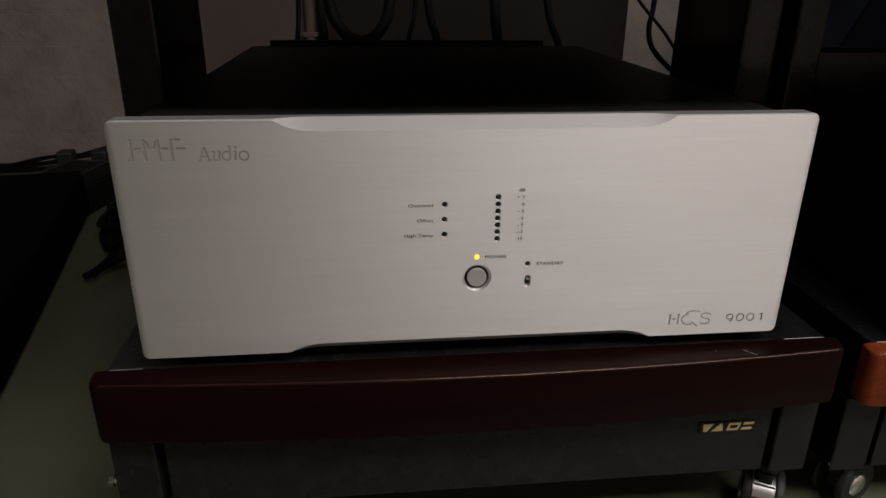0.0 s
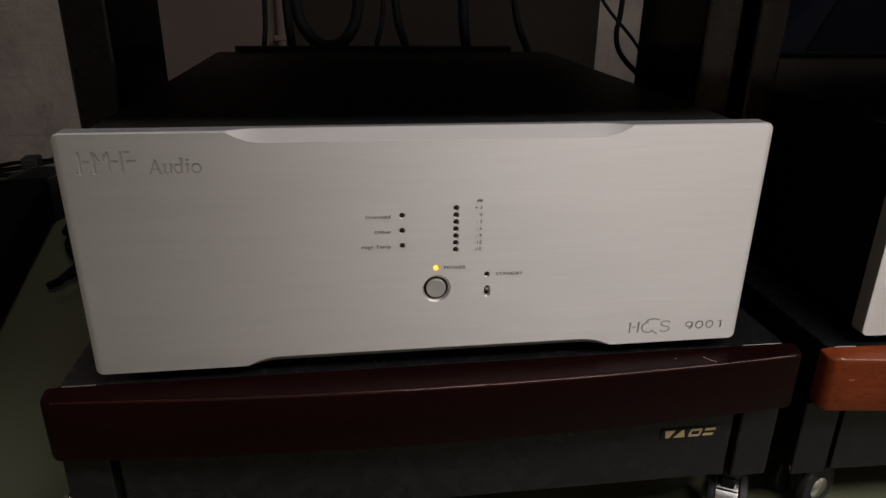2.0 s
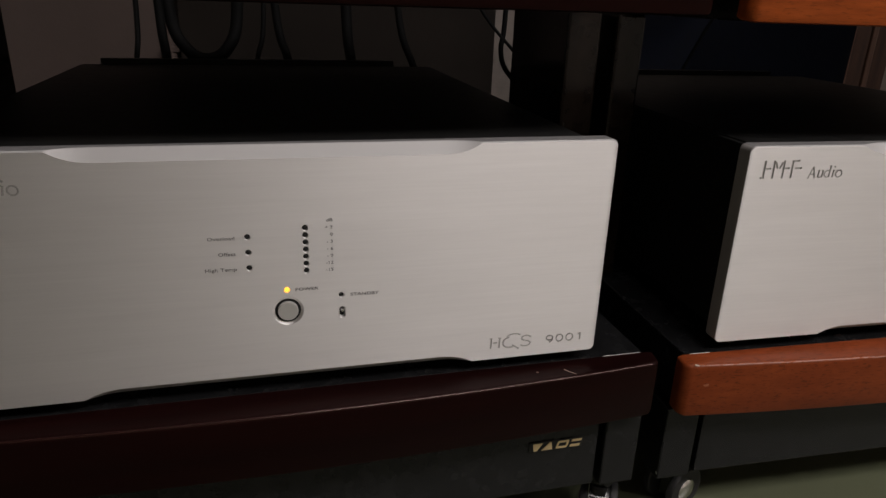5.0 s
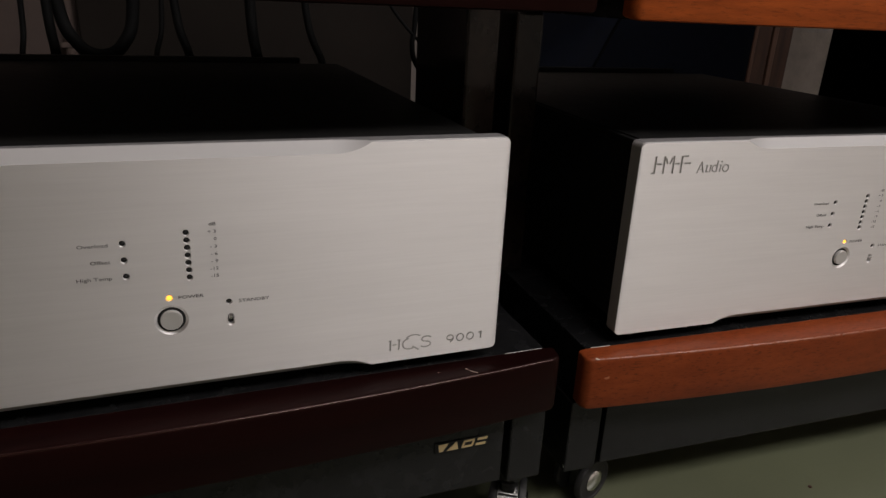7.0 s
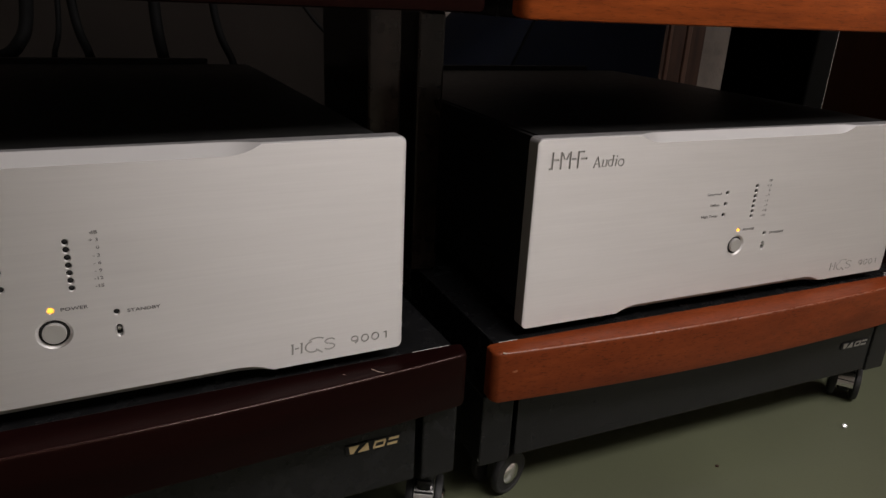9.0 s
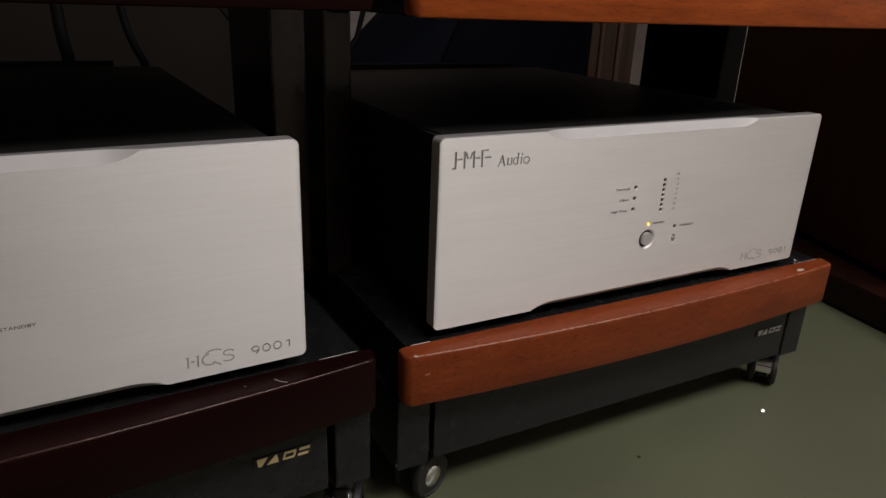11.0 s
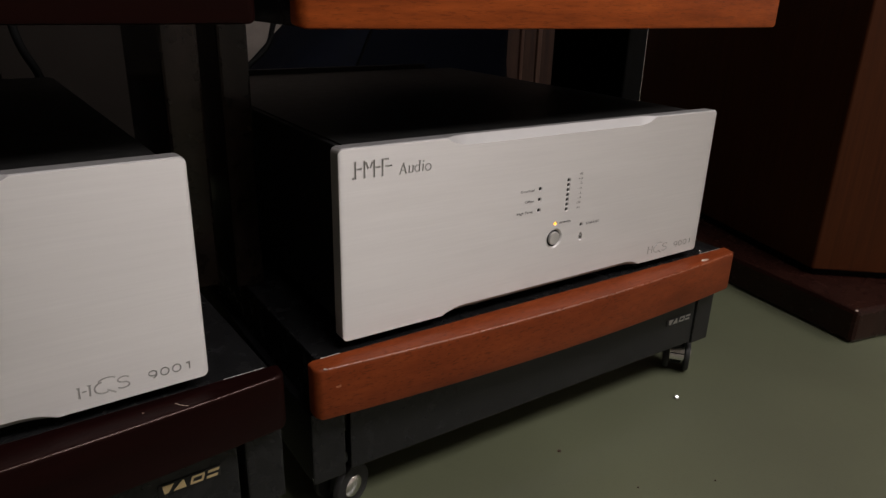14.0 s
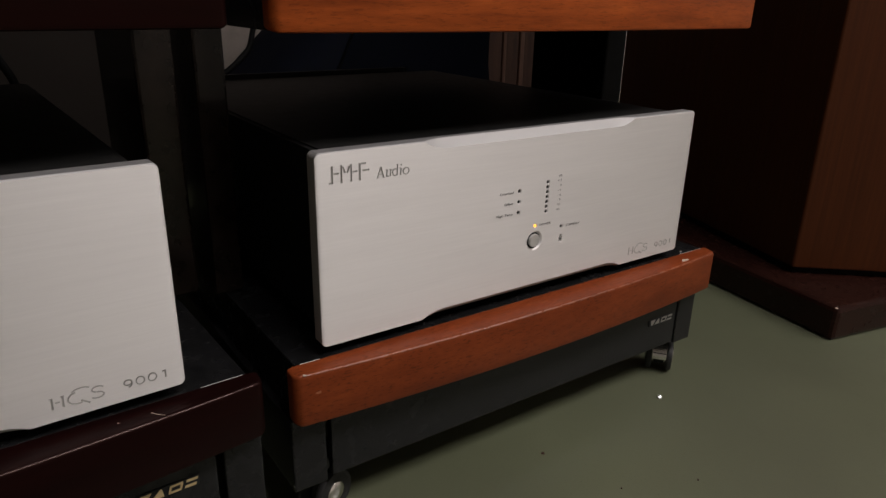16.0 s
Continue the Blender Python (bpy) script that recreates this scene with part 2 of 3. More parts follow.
def tube(points, radius, sides=10, steps=8):
    """A round cable along a smooth line through the points."""
    p = [Vector(q) for q in points]
    p = [2 * p[0] - p[1], *p, 2 * p[-1] - p[-2]]
    line = []
    for a, b, c, d in zip(p, p[1:], p[2:], p[3:]):
        for i in range(steps):
            t = i / steps
            line.append(0.5 * (2 * b + (c - a) * t + (2 * a - 5 * b + 4 * c - d) * t * t + (3 * b - a - 3 * c + d) * t ** 3))
    line.append(p[-2])
    loops = []
    up = Vector((0.3, 1, 0.2)).normalized()
    for i, q in enumerate(line):
        way = (line[min(i + 1, len(line) - 1)] - line[max(i - 1, 0)]).normalized()
        u = (up - way * up.dot(way)).normalized()
        v = way.cross(u)
        up = u
        loops.append([q + radius * (math.cos(2 * math.pi * k / sides) * u + math.sin(2 * math.pi * k / sides) * v) for k in range(sides)])
    return loft(loops)


def lettering(text, size, x, z, align, wide=1.25):
    """Printed words as a thin mesh on a front, standing up in x and z."""
    cu = bpy.data.curves.new("words", "FONT")
    cu.body, cu.size, cu.align_x, cu.align_y, cu.extrude = text, size, align, "CENTER", 0.00004
    cu.resolution_u = 2
    ob = bpy.data.objects.new("words", cu)
    scene.collection.objects.link(ob)
    dg = bpy.context.evaluated_depsgraph_get()
    me = bpy.data.meshes.new_from_object(ob.evaluated_get(dg))
    scene.collection.objects.unlink(ob)
    bpy.data.objects.remove(ob)
    bpy.data.curves.remove(cu)
    me.transform(Matrix.Translation((x, -0.0003, z)) @ Matrix.Rotation(radians(90), 4, "X") @ Matrix.Diagonal((wide, 1, 1, 1)))
    me.materials.clear()
    me.materials.append(INK)
    return me


# ---------------------------------------------------------------- room
X0, X1, Y0, Y1, TOP = -2.4, 3.4, -2.9, 1.43, 2.4


def slab(name, bm, material, label, category):
    return tagged(part(name, bm, material), label, category, kind="structure")


slab("floor", box(X0 - 0.1, X1 + 0.1, Y0 - 0.1, Y1 + 0.2, -0.1, 0.0), LINO, "glossy green-grey painted floor with small specks", "floor")
slab("ceiling", box(X0 - 0.1, X1 + 0.1, Y0 - 0.1, Y1 + 0.2, TOP, TOP + 0.1), CEIL, "plain off-white ceiling", "ceiling")
wall_north = slab("wall_north", box(X0 - 0.1, X1 + 0.1, Y1, Y1 + 0.2, 0, TOP), MORTAR, "painted brick wall behind the racks", "wall")
slab("wall_south", box(X0 - 0.1, X1 + 0.1, Y0 - 0.1, Y0, 0, TOP), DIM, "plain painted wall", "wall")
slab("wall_west", box(X0 - 0.1, X0, Y0, Y1, 0, TOP), DIM, "plain painted wall", "wall")
slab("wall_east", box(X1, X1 + 0.1, Y0, Y1, 0, TOP), DIM, "plain painted wall", "wall")

for lx, ly, watts in LAMPS_AT:
    lamp = thing("ceiling_lamp", "large white ceiling lamp with a glowing diffuser", "lamp", pose(lx, ly, TOP), "ceiling lamps")
    part("lamp_housing", box(-0.68, 0.68, -0.38, 0.38, -0.045, 0, 0.004), CEIL, lamp)
    part("diffuser", box(-0.65, 0.65, -0.35, 0.35, -0.05, -0.045), LAMP, lamp)

# ---------------------------------------------------------------- amplifier
W2, H, THICK = 0.240, 0.1714, 0.0144


def faceplate():
    """Thick plate with rounded corners and a sloped cut along the middle of its top and bottom edges."""
    r, cut = 0.005, 0.0066
    xs = [-W2 + r * (1 - math.cos(a)) for a in np.linspace(0, math.pi / 2, 7)]
    ramp = [0.028 * (k / 26) ** 1.25 for k in range(27)]
    xs += [-0.137 + q for q in ramp] + list(np.linspace(-0.1, 0.1, 9)) + [0.137 - q for q in ramp[::-1]]
    xs += [-x for x in xs[6::-1]]
    loops = []
    for x in xs:
        d = W2 - abs(x)
        inset = r - math.sqrt(max(r * r - max(r - d, 0) ** 2, 0)) if d < r else 0.0
        u = min(max((0.137 - abs(x)) / 0.028, 0), 1)
        s = 1 - (1 - u) ** 2.3
        c, top, b, bt = max(cut * s, 0.00025), max(0.0081 * s, 0.0009), max(0.0075 * s, 0.00025), max(0.0075 * s, 0.0009)
        lo, hi = inset, H - inset
        y = 0.22 * inset
        loops.append([(x, THICK, lo), (x, b + y, lo), (x, y, lo + c), (x, y, hi - top), (x, bt + y, hi), (x, THICK, hi)])
    return loft(loops)


def joined(pieces):
    """One bmesh out of several."""
    out = bmesh.new()
    for bm in pieces:
        me = bpy.data.meshes.new("piece")
        bm.to_mesh(me)
        bm.free()
        out.from_mesh(me)
        bpy.data.meshes.remove(me)
    return out


def carved(bm, cutters, material):
    """The mesh with the cutters' shapes taken out of it."""
    body = new("body", mesh_of("front_plate", bm, material))
    body.data.materials.append(MILLED)
    body.data.materials.append(GROOVE_SHADE)
    body.data.materials.append(TOP_SHADE)
    body.data.materials.append(SIDE_SHADE)
    tool = new("tool", mesh_of("tool", joined(cutters), material))
    for slot in (MILLED, GROOVE_SHADE, TOP_SHADE, SIDE_SHADE):
        tool.data.materials.append(slot)
    mod = body.modifiers.new("carve", "BOOLEAN")
    mod.object, mod.operation, mod.solver = tool, "DIFFERENCE", "EXACT"
    mod.use_self = True
    dg = bpy.context.evaluated_depsgraph_get()
    dg.update()
    me = bpy.data.meshes.new_from_object(body.evaluated_get(dg))
    for ob in (body, tool):
        old = ob.data
        bpy.data.objects.remove(ob)
        bpy.data.meshes.remove(old)
    return me


def groove(x0, z0, x1, z1, w, depth=0.0011, flat=0.7):
    """A cutter with a flat bottom and sloped sides, for an engraved stroke."""
    a, b = Vector((x0, 0, z0)), Vector((x1, 0, z1))
    way = (b - a).normalized()
    n = way.cross(Vector((0, 1, 0))) * w / 2
    out, deep = Vector((0, -0.0004, 0)), Vector((0, depth, 0))
    bm = loft([[a + n + out, a - n + out, a - n * flat + deep, a + n * flat + deep], [b + n + out, b - n + out, b - n * flat + deep, b + n * flat + deep]])
    for f in bm.faces:
        f.material_index = 2
    return bm


def sink(x, z, r, depth):
    """A cutter for a countersunk round hole."""
    bm = lathe([(r + 0.0009, 0.0004), (r + 0.0005, 0.0), (r, -0.0006), (r, -depth)], 20, "y")
    bmesh.ops.translate(bm, vec=(x, 0, z), verts=bm.verts)
    return bm


def slot_outline(hw, hh, n=24):
    pts = []
    for i in range(n):
        a = 2 * math.pi * (i + 0.5) / n
        pts.append((hw * math.cos(a), hw * math.sin(a) + (hh - hw) * (1 if math.sin(a) >= 0 else -1)))
    return pts


LAMPS = [("warning_lamp", -0.0238, z) for z in (0.1112, 0.1002, 0.0891)] + [("level_lamp", 0.0138, 0.1156 - i * 0.00515) for i in range(7)]
LAMPS += [("power_lamp", 0.0001, 0.0712), ("standby_lamp", 0.0372, 0.0646)]


def bow_strokes(cx, cz, rx, rz, a0, a1, n, w):
    """Short strokes along part of an ellipse; angles in degrees."""
    p = [(cx + rx * math.cos(radians(a)), cz + rz * math.sin(radians(a))) for a in np.linspace(a0, a1, n + 1)]
    return [(*p[k], *p[k + 1], w) for k in range(n)]


def marks():
    """The engraved marks as rows of plain strokes: x, z, x, z, width."""
    hi, lo, mid, w = 0.1597, 0.1450, 0.1532, 0.0021
    rows = [(x, lo, x, hi, w) for x in (-0.2253, -0.2170, -0.2081, -0.2002)]
    rows += [(-0.2283, 0.1458, -0.2266, 0.1458, 0.0017), (-0.2239, mid, -0.2192, mid, 0.0017), (-0.2067, mid, -0.2022, mid, 0.0017)]
    rows += [(-0.1988, 0.1592, -0.1942, 0.1592, 0.0017), (-0.1975, mid, -0.1912, mid, 0.0017)]
    rows += [(-0.2156, 0.1584, -0.2135, 0.1530, 0.0017), (-0.2095, 0.1584, -0.2116, 0.1530, 0.0017)]
    # slanted word with serifs
    word = [(-0.1836, 0.1448, -0.1803, 0.1541, 0.0010), (-0.1803, 0.1541, -0.1776, 0.1448, 0.0017), (-0.1822, 0.1477, -0.1786, 0.1477, 0.0009)]
    word += [(-0.1846, 0.1448, -0.1826, 0.1448, 0.0008), (-0.1786, 0.1448, -0.1764, 0.1448, 0.0008)]
    for x, h in ((-0.1748, 0.1510), (-0.1711, 0.1510), (-0.1645, 0.1546), (-0.1610, 0.1510)):
        word.append((x, 0.1449, x + 0.0007, h, 0.0015))
        word.append((x - 0.0009, h - 0.0002, x + 0.0007, h, 0.0008))
    word += [(-0.1740, 0.1451, -0.1722, 0.1454, 0.0011), (-0.1602, 0.1530, -0.1600, 0.1543, 0.0015)]
    word += bow_strokes(-0.1663, 0.1479, 0.0026, 0.0029, 60, 300, 7, 0.0012)
    word += bow_strokes(-0.1553, 0.1479, 0.0030, 0.0030, 0, 360, 12, 0.0012)
    rows += word
    # model mark: two posts with a bar, a swept ring and a double bend, cut with sloped sides
    z = 0.0095
    mark = [(0.1512, z, 0.1515, z + 0.0085, 0.0018), (0.1532, z + 0.0046, 0.1562, z + 0.0048, 0.0016), (0.1580, z, 0.1583, z + 0.0085, 0.0018)]
    mark += [(0.1500, z + 0.0085, 0.1524, z + 0.0085, 0.0011), (0.1570, z + 0.0085, 0.1594, z + 0.0085, 0.0011), (0.1690, z + 0.0016, 0.1744, z - 0.0022, 0.0017)]
    mark += bow_strokes(0.1668, z + 0.0040, 0.0058, 0.0046, 95, 300, 8, 0.0016)
    mark += bow_strokes(0.1700, z + 0.0072, 0.0070, 0.0040, 40, 150, 5, 0.0013)
    mark += bow_strokes(0.1803, z + 0.0066, 0.0040, 0.0022, 20, 250, 6, 0.0015)
    mark += bow_strokes(0.1797, z + 0.0020, 0.0042, 0.0024, 95, -150, 7, 0.0015)
    rows += [(*a, 0.0007, 0.35) for a in mark]
    # number
    rows += bow_strokes(0.2000, 0.0143, 0.0027, 0.0021, 0, 360, 12, 0.0011)
    rows += bow_strokes(0.1996, 0.0133, 0.0031, 0.0031, -80, 10, 4, 0.0011)
    for cx in (0.2085, 0.2170):
        rows += bow_strokes(cx, 0.0134, 0.0029, 0.0031, 0, 360, 14, 0.0011)
    rows += [(0.2262, 0.0103, 0.2262, 0.0164, 0.0013), (0.2241, 0.0152, 0.2257, 0.0160, 0.0009)]
    return rows


def build_amplifier(m, label):
    amp = thing("power_amplifier", label, "amplifier", m, "stereo amplifiers")
    cutters = [groove(*row) for row in marks()] + [sink(x, z, 0.0018, 0.004) for _, x, z in LAMPS]
    button = lathe([(0.0110, 0.0004), (0.0107, 0.0), (0.0090, -0.0012), (0.0089, -0.007)], 40, "y")
    bmesh.ops.translate(button, vec=(0.0003, 0, 0.0552), verts=button.verts)
    a, b = slot_outline(0.0026, 0.0048), slot_outline(0.0018, 0.004)
    slot = loft([[(0.0377 + x, y, 0.0512 + z) for x, z in o] for o, y in ((a, -0.0004), (a, 0.0), (b, 0.0007), (b, 0.005))])
    plain = faceplate()
    bmesh.ops.recalc_face_normals(plain, faces=plain.faces)
    # bevel, top and side faces take own greys by facing, shading put in
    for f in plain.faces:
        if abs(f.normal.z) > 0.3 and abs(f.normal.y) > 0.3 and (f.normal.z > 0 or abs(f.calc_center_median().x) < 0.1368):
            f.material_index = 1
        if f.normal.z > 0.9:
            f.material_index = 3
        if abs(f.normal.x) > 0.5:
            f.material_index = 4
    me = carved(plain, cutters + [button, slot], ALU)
    uv = me.uv_layers.new(name="brushing")
    for loop in me.loops:
        co = me.vertices[loop.vertex_index].co
        uv.data[loop.index].uv = (co.z + co.y * 0.3, co.x)
    plate = new("front_plate", me)
    plate.parent = amp
    tagged(plate, "thick brushed aluminium front plate with engraved marks")
    case = part("chassis", box(-0.2285, 0.2285, THICK, 0.533, 0.004, 0.1675, 0.0007), CHASSIS, amp, "black painted steel chassis")
    part("rear_flange", box(-0.204, 0.174, 0.533, 0.541, 0.155, 0.1755, 0.0008), CHASSIS, case)
    part("top_cover", box(-0.224, 0.224, 0.0205, 0.528, 0.1675, 0.1688, 0.0005), CHASSIS, case)
    for x in (-0.17, 0.17):
        for y in (0.07, 0.46):
            part("foot", lathe([(0.02, -0.0105), (0.022, -0.006), (0.022, 0.004)], 20, at=(x, y, 0)), RUBBER, amp)
    dome = [(0.0018, -0.004), (0.0018, -0.0015), (0.0014, -0.0008), (0.0007, -0.0004), (0, -0.0003)]
    bright = [(0.0013, -0.004), (0.0013, -0.0004), (0.0011, 0.0003), (0.0006, 0.0006), (0, 0.0007)]
    for name, x, z in LAMPS:
        lit = name == "power_lamp"
        part(name, lathe(bright if lit else dome, 16, "y"), AMBER if lit else HOLE, plate, "glowing amber lamp" if lit else "", at=pose(x, 0, z))
    part("power_button", lathe([(0.0070, -0.006), (0.0070, 0.0004), (0.0066, 0.001), (0.005, 0.001), (0.002, 0.0007), (0, 0.0007)], 36, "y"), SATIN, plate, "round silver push button", True, pose(0.0003, 0, 0.0552))
    part("button_gap", lathe([(0.0088, -0.006), (0.0088, -0.0016)], 40, "y"), HOLE, plate, at=pose(0.0003, 0, 0.0552))
    part("switch_slot", loft([[(x, y, z) for x, z in slot_outline(0.00175, 0.0039)] for y in (0.005, 0.0035)]), HOLE, plate, at=pose(0.0377, 0, 0.0512))
    part("toggle", lathe([(0.0011, -0.004), (0.0012, 0.0008), (0.0009, 0.0016), (0, 0.0018)], 14, "y", (0, 0, 0.0018)), CHROME, plate, "small metal toggle", True, pose(0.0377, 0, 0.0512))
    # printed words
    for text, size, x, z, align in (("Overload", 0.0034, -0.0315, 0.1108, "RIGHT"), ("Offset", 0.0034, -0.0315, 0.0997, "RIGHT"), ("High Temp", 0.0034, -0.0315, 0.0888, "RIGHT"),
                                    ("dB", 0.0032, 0.0325, 0.1205, "RIGHT"), ("POWER", 0.0034, 0.0055, 0.0711, "LEFT"), ("STANDBY", 0.0034, 0.0435, 0.0645, "LEFT")):
        ob = new("printed_words", lettering(text, size, x, z, align, 1.35))
        ob.parent = plate
    for i, text in enumerate(("+ 3", "0", "- 3", "- 6", "- 9", "-12", "-15")):
        ob = new("printed_words", lettering(text, 0.0031, 0.0325, 0.1154 - i * 0.00515, "RIGHT", 1.35))
        ob.parent = plate
    return amp


AMP_B = pose(0.5973, -0.0054, FLOOR - 0.0085, 0, 0, -2.27)
AMP_A = pose(0, 0, FLOOR)
amp = build_amplifier(AMP_A, "silver-fronted black power amplifier standing on the dark rack")
second = copy_thing(amp, AMP_B)
tagged(second, "silver-fronted black power amplifier standing on the cherry-wood rack")

# ---------------------------------------------------------------- racks
BOW, ENDS, BACK, RIDGE = -0.0262, -0.0125, 0.003, -0.0112
# rubbed ridges of the boards, lightened so the highlight sits in the colour
RUBBED_GLINT = veneer("rubbed_cherry_glint", (0.16, 0.035, 0.011), (0.26, 0.062, 0.02), (0.33, 0.09, 0.03), (1.1, 3.5, 3.5), 0.26, 0.0, 0.2, 0.8)
RUBBED_GLINT_DARK = veneer("rubbed_mahogany_glint", (0.013, 0.004, 0.0035), (0.02, 0.006, 0.005), (0.026, 0.008, 0.0066), (0.6, 6, 6), 0.18, 0.0, 0.2, 0.6, None, (1, 0.74, 0.7))
SCUFF = Mat("rubbed_varnish", (0.3, 0.1, 0.045), 0.55).m
NICK = Mat("bare_wood_nick", (0.55, 0.43, 0.35), 0.6).m
HOOD = Mat("worn_chrome", (0.88, 0.87, 0.86), 0.27, 1.0).m


def front_y(x, l, r):
    """How far forward the bowed front of a board stands at x."""
    return BOW - (BOW - ENDS) * (2 * (x - l) / (r - l) - 1) ** 2


def on_slope(x, l, r, f, fwd):
    """The place on a board's sloped top at the share f of the way from its back edge to the ridge."""
    return (x, BACK + f * (front_y(x, l, r) - BACK) - fwd, -0.0095 + f * (RIDGE + 0.0095))


def fascia(l, r, z0, lift, fwd):
    """Front board, bowed in plan: the top slopes to a narrow ridge; the ends are rounded."""
    side, top = 0.0075, -0.0095

    def ring(x, push):
        y = front_y(x, l, r)
        slope = Vector((BACK - y, top - RIDGE)).normalized() * 0.0042
        a, c, b = Vector((y, RIDGE - 0.0042)), Vector((y, RIDGE)), Vector((y, RIDGE)) + slope
        prof = [(BACK, z0 + 0.001), (y + 0.003, z0), (y + 0.0009, z0 + 0.0009), (y, z0 + 0.003)]
        prof += [tuple(a * (1 - u) ** 2 + c * 2 * u * (1 - u) + b * u * u) for u in np.linspace(0, 1, 9)]
        prof += [(BACK, top)]
        return [(x, min(q + push, BACK) - fwd, z + lift + push * 0.5 * max(0, 1 - (z - z0) / 0.02) - push * 0.3 * max(0, 1 - (top - z) / 0.014)) for q, z in prof]

    ends = [(side * (1 - math.sin(a)), side * (1 - math.cos(a))) for a in np.linspace(0, math.pi / 2, 7)]
    loops = [ring(l + shift, push) for push, shift in ends]
    loops += [ring(l + f * (r - l), 0) for f in np.linspace(0.05, 0.95, 25)]
    loops += [ring(r - shift, push) for push, shift in ends[::-1]]
    return loft(loops)


def caster(parent, x, y, floor_z, turn):
    """Twin-wheel caster under a corner; turn: degrees of its rolling direction from y."""
    c = part("caster", lathe([(0.011, 0), (0.011, 0.012), (0.018, 0.013), (0.018, 0.018)], 20, at=(0, 0, 0.052)), BLACK, parent, at=pose(x, y, floor_z, 0, 0, turn))
    for s in (-1, 1):
        part("wheel", lathe([(0.010, s * 0.0098), (0.0225, s * 0.0098), (0.024, s * 0.011), (0.024, s * 0.0148), (0.0225, s * 0.017), (0.0205, s * 0.017), (0.0195, s * 0.0162), (0.013, s * 0.0162)], 40, "x", (0, 0, 0.024)), RUBBER, c, "black caster wheel", True)
        part("axle_cap", lathe([(0.0118, s * 0.0162), (0.0118, s * 0.0172), (0.0105, s * 0.0186), (0.006, s * 0.0198), (0.0, s * 0.0202)], 28, "x", (0, 0, 0.024)), CHROME, c, "domed chrome axle cap", True)
    def band(a0, a1, half, r0, r1, mid=0.0):
        rows = []
        for a in np.linspace(a0, a1, 12):
            ca, sa = math.cos(a), math.sin(a)
            rows.append([(mid + w, -rr * ca, 0.024 + rr * sa) for w, rr in ((-half, r1), (half, r1), (half, r0), (-half, r0))])
        return loft(rows)
    part("hood", band(0.0, 1.5, 0.0092, 0.021, 0.0236), HOOD, c, "chrome caster hood", True)
    for a, wide in ((0.35, 0.05), (0.85, 0.08)):
        part("hood_rib", band(a, a + wide, 0.0088, 0.0234, 0.0239), BLACK, c)
    part("fork", box(-0.007, 0.007, -0.013, 0.013, 0.012, 0.054, 0.003), BLACK, c)
    return c


